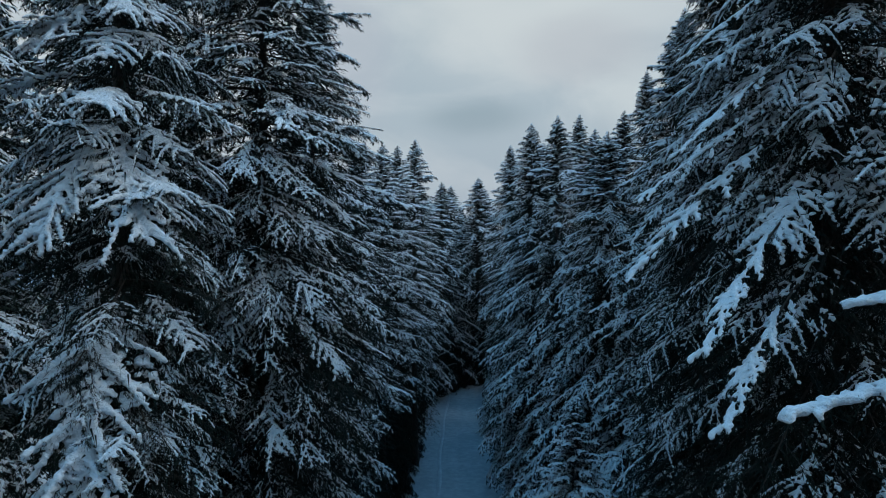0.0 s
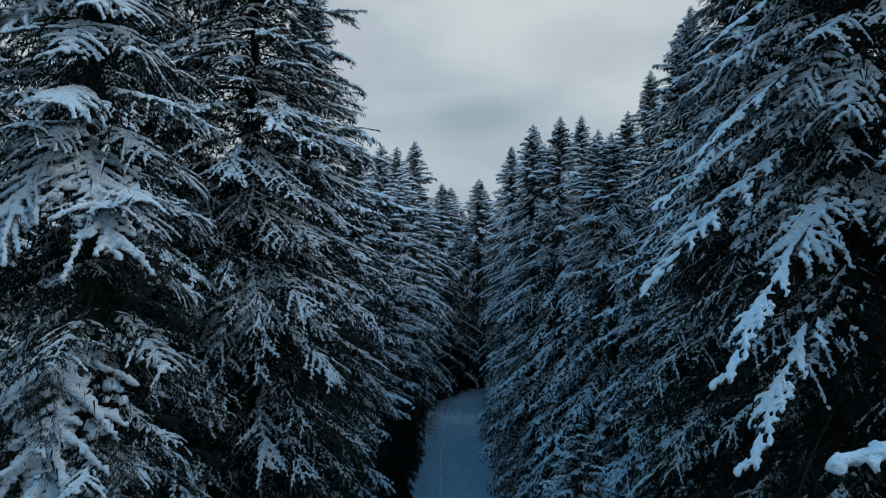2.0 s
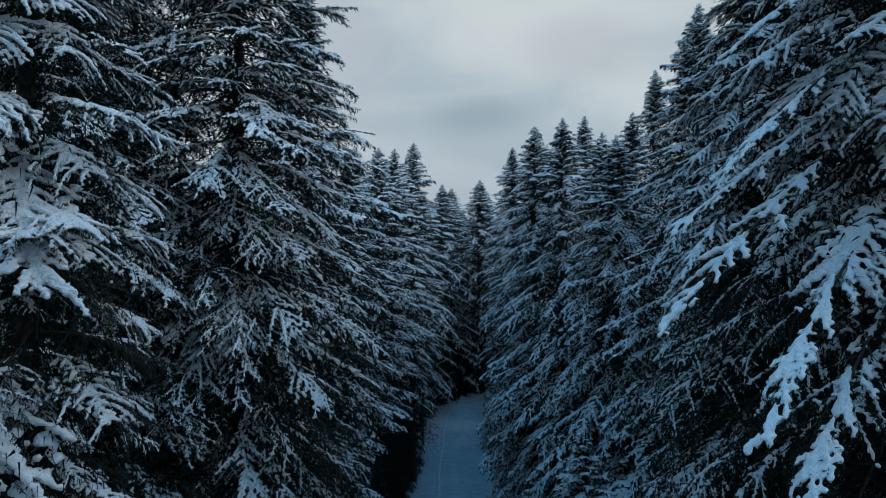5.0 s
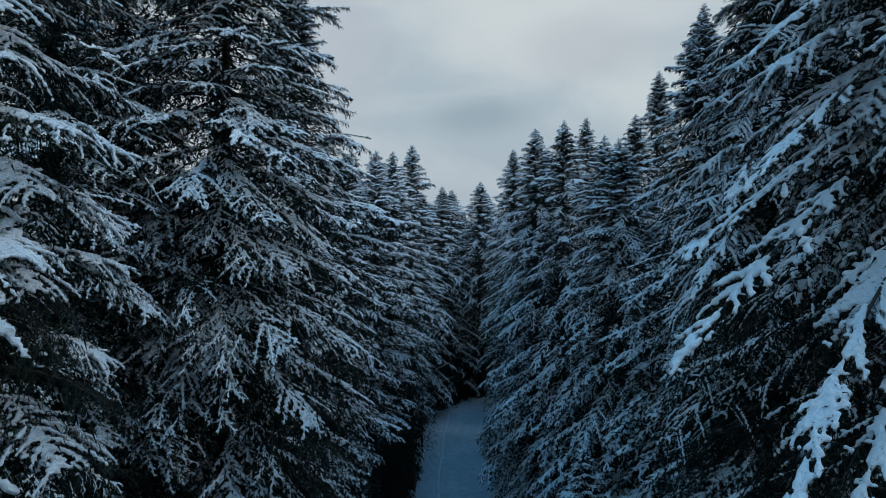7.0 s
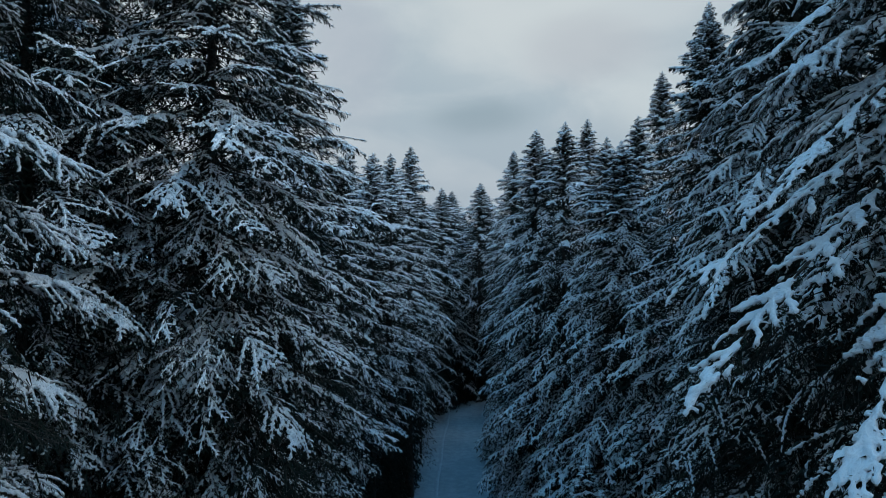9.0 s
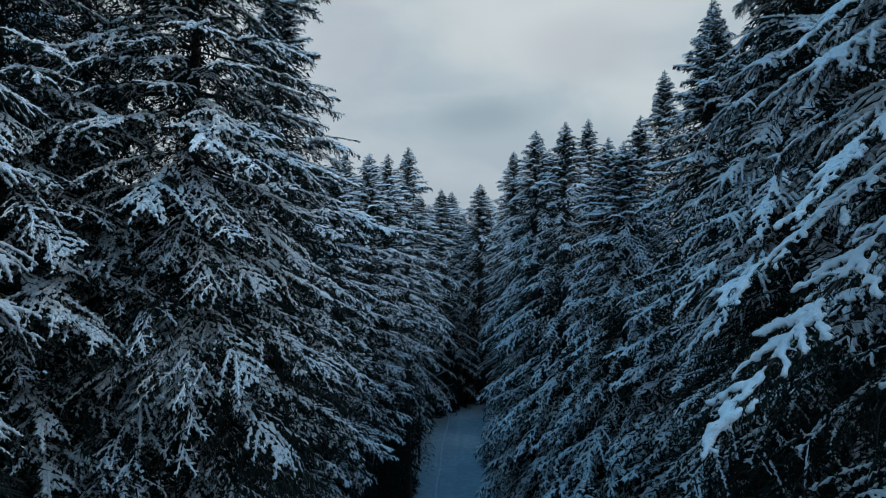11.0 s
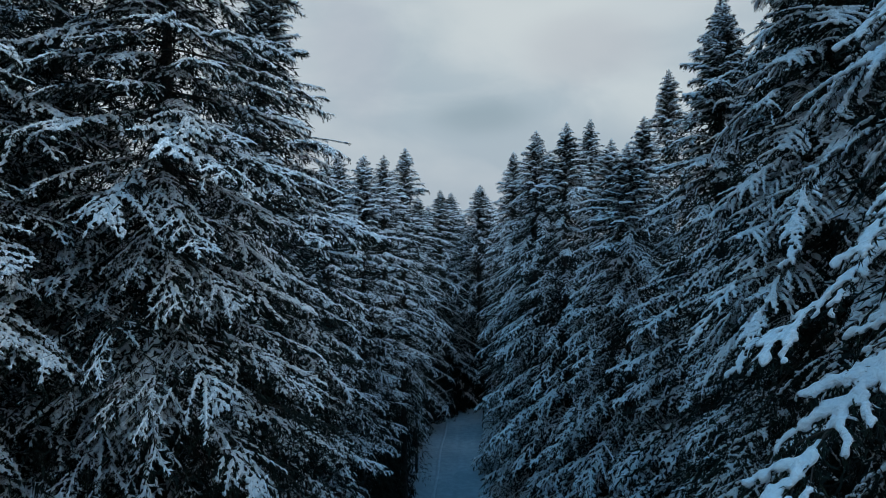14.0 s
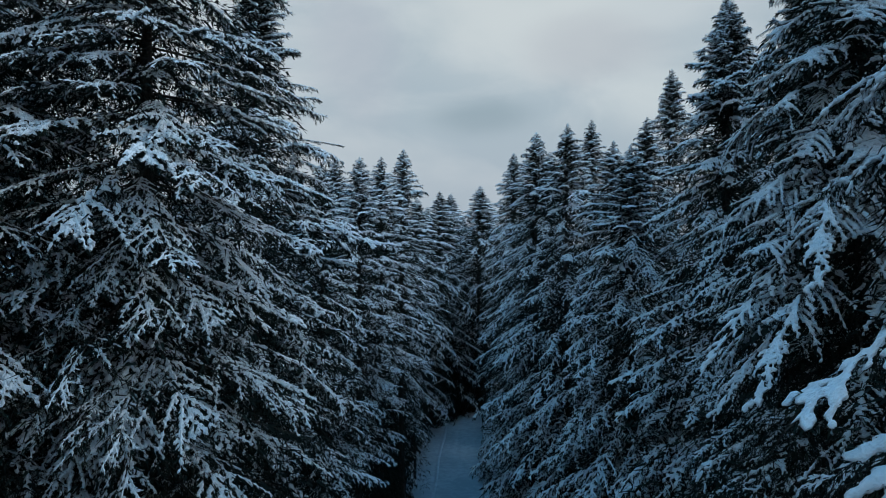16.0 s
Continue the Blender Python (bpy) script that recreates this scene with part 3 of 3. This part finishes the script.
RICH_HEIGHT, YOUNG_HEIGHT = 21.0, 5.0
RICH = [(joined_crown(800 + k, RICH_HEIGHT, 1.1, 3.2, 3.0, 0.95, ["dust", "rime", "rime"]), trunk_mesh(random.Random(k), RICH_HEIGHT, 0.2)) for k in range(3)]
YOUNG = [(joined_crown(820 + k, YOUNG_HEIGHT, 0.8, 1.6, 0.35, 0.8, ["rime", "arch"]), trunk_mesh(random.Random(k), YOUNG_HEIGHT, 0.07)) for k in range(4)]
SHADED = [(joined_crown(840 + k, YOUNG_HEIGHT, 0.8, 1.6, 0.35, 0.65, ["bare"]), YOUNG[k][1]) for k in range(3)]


def joined_spruce(x, y, height, seed, young, label, group, shaded=False):
    rnd = random.Random(seed)
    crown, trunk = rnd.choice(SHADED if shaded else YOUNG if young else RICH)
    root = tagged(new("spruce_tree"), label, "tree", group)
    h = height / (YOUNG_HEIGHT if young else RICH_HEIGHT)
    wide = h * (1.22 if y > 40 and not young else 1.0)
    root.matrix_world = pose(x, y, 0, 0, 0, rnd.uniform(0, 360)) @ Matrix.Diagonal((wide, wide, h, 1))
    part("trunk", trunk, root)
    part("crown", crown, root)
    if not young:
        c = CORE_HEIGHT / RICH_HEIGHT
        tagged(part("inner_foliage", CORES[seed % 3] if y > 30 else LIGHT_CORE, root, Matrix.Diagonal((1.05, 1.05, 1 / c, 1))), kind="stuff")
    return root


FAR_HEIGHT = 22.0
FAR = [(*far_meshes(500 + k, FAR_HEIGHT, 0.85 + 0.07 * (k % 3), 230, 5), trunk_mesh(random.Random(k), FAR_HEIGHT, 0.2)) for k in range(6)]

FAR_LIGHT = [(*far_meshes(600 + k, FAR_HEIGHT, 0.9, 110, 2), trunk_mesh(random.Random(k), FAR_HEIGHT, 0.2)) for k in range(3)]


def far_spruce(x, y, height, seed, label="snow-dusted spruce in the woods behind the track", group="spruces of the woods"):
    rnd = random.Random(seed)
    crown, snow, trunk = rnd.choice(FAR if -14 < x < 18 and y > 8 else FAR_LIGHT)
    root = tagged(new("spruce_tree"), label, "tree", group)
    s = height / FAR_HEIGHT
    root.matrix_world = pose(x, y, 0, 0, 0, rnd.uniform(0, 360)) @ Matrix.Diagonal((s, s, s, 1))
    part("trunk", trunk, root)
    c = part("crown", crown, root)
    tagged(part("snow_load", snow, c), kind="stuff")
    return root


# ---- ground and track ----
def track_middle(y):
    return 0.45 + 0.0016 * max(0.0, y - 36) ** 2.0


def ground_height(x, y):
    h = 0.35 * noise.noise(Vector((x * 0.09, y * 0.09, 0.3))) + 0.10 * noise.noise(Vector((x * 0.5, y * 0.5, 7.0)))
    off = abs(x - track_middle(y))
    w = min(1.0, max(0.0, (off - 2.0) / 1.6))
    w = w * w * (3 - 2 * w)
    rut = sum(0.035 * math.exp(-((x - track_middle(y) - o) / 0.16) ** 2) for o in (-0.85, 0.55))
    return w * (0.25 + h) - rut + 0.02 * noise.noise(Vector((x * 1.3, y * 0.6, 3.0)))


def spaced(limit, fine, step):
    out, v = [0.0], 0.0
    while v < limit:
        v += step if v < fine else max(step, (v - fine) * 0.35 + step)
        out.append(v)
    return out


gx = sorted({-v for v in spaced(2500, 14, 0.5)} | set(spaced(2500, 14, 0.5)) | {-2.4 + 0.12 * k for k in range(54)})
gy = sorted({-v for v in spaced(2500, 4, 1.0)} | set(spaced(2500, 80, 0.8)))
ground_shape = Shape()
ground_shape.v = [(x, y, ground_height(x, y) if abs(x) < 200 and abs(y) < 300 else 0.25) for y in gy for x in gx]
nx = len(gx)
ground_shape.f = [(j * nx + i, j * nx + i + 1, (j + 1) * nx + i + 1, (j + 1) * nx + i) for j in range(len(gy) - 1) for i in range(nx - 1)]
ground_shape.m = [0] * len(ground_shape.f)
tagged(new("ground", ground_shape.mesh("ground", [SNOW_GROUND], True)), "forest floor under deep fresh snow, coloured dark for the trees' shade", "ground", kind="structure")

# the low ridge of looser snow between the wheel tracks
ridge_shape = Shape()
ridge_y = [20 + 0.8 * k for k in range(54)]
for y in ridge_y:
    mid = track_middle(y) - 0.70 + 0.05 * math.sin(y * 0.7)
    w = 0.15 + 0.05 * noise.noise(Vector((y * 0.6, 2.0, 0.0)))
    for off, up in ((-w, -0.03), (-0.5 * w, 0.045), (0.3 * w, 0.05), (w, -0.03)):
        ridge_shape.v.append((mid + off, y, ground_height(mid + off, y) + up))
ridge_shape.f = [(4 * j + i, 4 * j + i + 1, 4 * j + i + 5, 4 * j + i + 4) for j in range(len(ridge_y) - 1) for i in range(3)]
ridge_shape.m = [0] * len(ridge_shape.f)
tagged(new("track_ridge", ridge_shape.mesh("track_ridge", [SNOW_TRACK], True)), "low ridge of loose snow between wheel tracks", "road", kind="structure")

# ---- row on the left of the track ----
HEAVY = ["slab", "rime", "dust", "bare"]
spruce(-4.32, 8.2, 25.0, 0.58, 1, HEAVY, "tall spruce carrying thick white pads of snow", -60, hang=23, close="fine", shelter=0.26, sparse=0.05, cap=1.5, gap=0.5,
       aimed=[(14.2, (-4.0, 6.6, 12.1), "pad", 1.35), (16.2, (-3.45, 6.8, 14.85), "pad", 1.2), (16.2, (-4.75, 6.7, 14.7), "pad", 1.1), (12.4, (-4.45, 6.5, 10.9), "pad", 1.2),
              (17.9, (-4.75, 6.9, 17.0), "pad", 1.1), (18.4, (-3.7, 7.1, 17.3), "slab", 1.1)])
spruce(-5.15, 17.0, 28.5, 1.10, 2, ["rime", "dust", "rime", "dust", "slab"], "tall spruce with drooping snow-laden boughs beside the track", -60, hang=23, shelter=0.26, sparse=0.04, cap=3.7, gap=0.54, dead=((-2.6, 11.6), (-2.3, 12.3), (-2.75, 13.1), (-2.2, 10.6), (-2.5, 14.4), (-1.2, 12.9)),
       aimed=[(15.0, (-5.2, 14.4, 12.6), "slab", 0.95), (15.2, (-4.2, 14.5, 12.9), "slab", 0.95)])
spruce(-8.0, 15.0, 27.0, 0.95, 3, ["slab", "rime", "rime", "dust"], "tall snow-laden spruce in the second row", -50, hang=23, shelter=0.12, sparse=0.04, cap=3.4)
spruce(-5.0, 23.4, 24.6, 1.36, 4, ["rime", "dust", "rime"], "tall spruce with a jutting upper bough", -60, hang=23, shelter=0.26, cap=3.7, gap=0.55,
       aimed=[(19.4, (-2.3, 23.6, 19.0), "ridge", 0.6)])
spruce(-9.0, 19.5, 28.5, 1.0, 5, ["slab", "rime"], "tall snow-laden spruce in the second row", None, hang=23, cap=3.6, gap=0.7)
spruce(-9.6, 10.5, 27.0, 0.9, 7, ["slab", "rime"], "tall snow-laden spruce in the second row", -40, cap=3.2, gap=0.7)
spruce(-4.2, 29.0, 19.4, 1.0, 6, ["rime", "dust"], "snow-dusted spruce beside the track", None, cap=2.9, low=6.5)

spruce(-12.6, 15.0, 27.0, 0.95, 8, ["slab", "rime"], "tall snow-laden spruce deeper in the woods", None, cap=3.3, gap=0.8)
spruce(-12.2, 21.5, 27.0, 0.95, 9, ["slab", "rime"], "tall snow-laden spruce deeper in the woods", None, cap=3.3, gap=0.85)

# ---- row on the right of the track ----
spruce(10.4, 12.6, 28.0, 0.95, 27, ["ridge", "dust"], "tall snow-laden spruce deeper in the woods", 210, cap=3.4, gap=0.8, hang=36, bow=0.55)
spruce(6.2, 9.5, 27.0, 0.80, 21, ["dust", "bare", "dust", "bare"], "large spruce with long sloping snow-ridged boughs", 200, close="fine", shelter=0.4, hang=36, bow=0.55, sparse=0.04, cap=3.4,
       aimed=[(17.0, (2.42, 8.15, 13.95), "ridge", 0.75), (17.4, (2.65, 8.3, 14.9), "ridge", 0.55), (18.0, (3.2, 8.2, 15.6), "ridge", 0.6), (19.2, (3.45, 8.6, 17.05), "ridge", 0.6), (16.0, (2.95, 6.9, 13.05), "ridge", 0.6),
              (14.8, (3.0, 6.5, 12.3), "ridge", 0.6)])
spruce(6.3, 13.4, 23.2, 0.84, 22, ["dust", "rime", "dust", "bare"], "large spruce with long sloping snow-ridged boughs", 200, close="fine", shelter=0.2, hang=36, bow=0.55, sparse=0.06, cap=3.4,
       aimed=[(16.4, (3.9, 11.2, 14.3), "ridge", 0.6), (16.9, (3.8, 12.3, 14.45), "ridge", 0.6), (17.4, (4.2, 10.7, 15.5), "ridge", 0.6), (16.0, (4.1, 12.5, 13.9), "ridge", 0.6)])
spruce(6.8, 5.4, 26.0, 0.60, 23, ["dust"], "spruce at the track's edge with two long low boughs", 180, close="fine", hang=36, bow=0.55, sparse=0.45, cap=2.2,
       aimed=[(13.75, (2.6, 4.7, 12.95), "bolster", 0.8), (14.3, (3.25, 5.1, 13.8), "bolster", 0.75)])
spruce(8.3, 18.0, 22.0, 1.0, 24, ["ridge", "rime", "slab", "rime"], "large spruce coated in blue-shadowed snow", 215, hang=34, bow=0.55, gap=0.6)
spruce(8.7, 22.2, 22.9, 1.1, 25, ["ridge", "rime", "slab", "rime"], "large spruce coated in blue-shadowed snow", 215, hang=34, bow=0.55)
spruce(7.2, 26.5, 19.6, 1.15, 26, ["arch", "rime"], "spruce with hanging rimed boughs over the track", None, hang=34, bow=0.55)

WAYSIDE = "snow-dusted spruce in the row beside the track"
for k, (x, y, h, w, cap, low) in enumerate([
        (-4.9, 35.5, 20.6, 1.2, 2.8, 6.5), (-3.3, 33.2, 20.2, 1.1, 2.3, 7), (-2.85, 37.8, 20.9, 1.2, 2.2, 8), (-1.85, 40.5, 21.75, 1.3, 2.1, 9),
        (5.0, 34.0, 21.5, 1.05, 3.6, 2), (5.9, 31.0, 21.3, 1.1, 4.2, 2), (9.7, 43.0, 24.0, 1.05, 3.6, 2), (7.3, 29.0, 20.2, 1.1, 4.2, 2),
        (9.9, 33.0, 22.0, 1.1, 3.6, 2), (12.5, 37.0, 25.4, 1.0, 3.6, 2), (5.7, 51.0, 23.2, 1.0, 3.0, 2), (10.6, 26.5, 25.0, 1.0, 3.6, 2)]):
    spruce(x, y, h, w, 40 + k, ["rime", "dust", "rime"] if x < 0 else ["rime", "arch", "rime"], WAYSIDE, None, gap=0.78, hang=30 if x > 0 else 20, bow=0.6 if x > 0 else 0.9, cap=cap, low=low)
spruce(4.1, 18.9, 9.8, 1.0, 70, ["arch", "rime"], "young spruce bowed under rime and snow", None, gap=0.5, low=1.0, hang=40, bow=0.5)

# ---- the woods on both sides and where the track bends away ----
rw = random.Random(77)
spots = []
for x, y, h in [(11.0, 19.0, 27.0), (13.6, 24.0, 27.5), (8.9, 14.6, 26.0), (4.0, 68.0, 22.5), (-0.1, 63.5, 21.5), (0.95, 76.0, 22.4), (2.6, 84.0, 20.2), (-3.9, 45.5, 19.4), (-3.4, 51.5, 20.0), (-2.0, 58.0, 20.4),
                (-5.8, 40.5, 20.0), (8.2, 57.0, 22.0), (6.9, 63.0, 22.5), (-1.6, 71.0, 20.5), (2.4, 72.0, 17.5), (5.2, 76.0, 22.0), (7.6, 46.0, 22.5),
                (6.4, 39.5, 20.5), (-6.4, 33.0, 20.0), (-6.9, 28.5, 22.0), (1.1, 117.0, 25.3), (-0.4, 88.0, 18.4), (0.7, 94.0, 18.8), (2.3, 98.0, 19.0), (4.0, 92.0, 19.4), (1.5, 88.0, 17.6), (5.8, 88.0, 20.0)]:
    joined_spruce(x, y, h, int(10 * y), False, "tall snow-dusted spruce in the second row" if y < 26 else "slender snow-dusted spruce near the track's bend", "spruces at the bend")
    spots.append((x, y))
for k in range(58):  # undergrowth along both edges and across the bend
    if k < 20:
        y = 33 + 1.5 * k
        x, h = track_middle(y) - (3.7 if 43 < y < 49 else 2.75) - rw.uniform(0, 1.4), rw.uniform(2.5, 6)
    elif k < 42:
        y = 31 + 1.35 * (k - 20)
        x, h = track_middle(y) + 2.75 + rw.uniform(0, 1.2), rw.uniform(1.8, 4.2)
    else:
        x = -4.5 + 0.62 * (k - 42)
        y, h = 59.0 + 0.9 * (x + 2) + rw.uniform(0, 2.5), rw.uniform(4, 9)
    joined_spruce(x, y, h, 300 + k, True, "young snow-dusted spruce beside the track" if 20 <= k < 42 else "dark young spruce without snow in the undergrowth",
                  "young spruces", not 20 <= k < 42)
for k in range(14):  # unseen rows added behind the start to keep sky light off the track
    joined_spruce((-5.4, 6.9)[k % 2] + rw.uniform(-0.6, 0.6), -2.5 - 3.4 * (k // 2) + rw.uniform(-0.8, 0.8), rw.uniform(21, 25), 400 + k, False,
                  "unseen tall spruce behind the start, added to shade the track", "spruces along the track")
tries = 0
while len(spots) < 170 and tries < 6000:
    tries += 1
    # spots with negative y stay out of view and only block sky light
    y = rw.uniform(-25, 135)
    x = rw.uniform(-48, 52)
    edge_l, edge_r = (-8.5 if y < 30 else -6.2), (10.5 if y < 45 else 8.5)
    if (edge_l < x < edge_r and y < 72) or (4 < y < 26 and -16 < x < 14):
        continue
    if y >= 72 and abs(x - 1) < 1.8:
        continue
    if min((math.hypot(x - a, y - b) for a, b in spots), default=99) < (3.1 if abs(x) < 20 else 4.5):
        continue
    spots.append((x, y))
    far_spruce(x, y, rw.uniform(17.5, 22.5) + (1.5 if abs(x) > 9 and y < 40 else -1.0 if abs(x) < 6 else 0), len(spots))


# ---- pole beside the track ----
def pole(x, y):
    root = tagged(new("pole"), "weathered dark wooden pole with a short crossarm beside the track", "pole")
    z0 = ground_height(x, y)
    root.matrix_world = pose(x, y, z0)
    sh = Shape()
    sh.tube([(0, 0, -0.3), (0, 0, 2.0), (0.02, 0, 4.3)], [0.10, 0.09, 0.075], 10)
    part("post", sh.mesh("post", [POLE_WOOD], True), root)
    sh = Shape()
    sh.tube([(-0.75, 0.11, 4.02), (0.55, 0.11, 4.06)], [0.05, 0.05], 6)
    part("crossarm", sh.mesh("crossarm", [POLE_WOOD]), root)
    sh = Shape()
    sh.tube([(-0.7, 0.11, 4.09), (0.5, 0.11, 4.13)], [0.035, 0.03], 5)
    part("snow_load", sh.mesh("snow_load", [SNOW], True), root)
    for tx, ty in ((-1.35, -11.0), (-0.95, -8.6)):
        sh = Shape()
        gz = ground_height(x + tx, y + ty) - z0 - 0.1
        sh.tube([(0, 0, 3.95), (tx * 0.5, ty * 0.5, 3.95 * 0.5 + gz * 0.5 - 0.1), (tx, ty, gz)], [0.012, 0.012, 0.012], 5)
        part("guy_wire", sh.mesh("guy_wire", [WIRE], True), root, None, "thin frosted steel guy wire")
    return root


pole(-1.5, 47.0)


def leaning_snag(base, tip, r):
    """A dead thin trunk that has fallen against its neighbours."""
    a, b = Vector(base), Vector(tip)
    root = tagged(new("leaning_snag"), "thin dead trunk leaning in the dark undergrowth", "dead tree", "leaning snags")
    root.matrix_world = pose(*base)
    sh = Shape()
    pts = [(b - a) * f + Vector((0, 0, 0.25 * math.sin(3 * f) - (0.2 if f == 0 else 0))) for f in (0, 0.25, 0.5, 0.75, 1)]
    sh.tube(pts, [r, r * 0.85, r * 0.7, r * 0.5, r * 0.25], 6)
    for f in (0.5, 0.68, 0.84):
        q = (b - a) * f + Vector((0, 0, 0.25 * math.sin(3 * f)))
        sh.tube([q, q + Vector((0.25, 0.1, 0.3 if f < 0.7 else -0.3))], [r * 0.3, r * 0.1], 4)
    part("stem", sh.mesh("stem", [DEADWOOD], True), root)
    sh = Shape()
    sh.tube([v + Vector((0, 0, r * 0.7)) for v in pts[1:]], [r * 0.5, r * 0.6, r * 0.4, r * 0.1], 5, 0, 0.7)
    part("snow_load", sh.mesh("snow_load", [SNOW], True), root)


leaning_snag((-7.5, 57.0, 0.3), (0.7, 55.2, 5.2), 0.07)
leaning_snag((-6.5, 56.0, 0.3), (1.1, 54.6, 4.1), 0.06)
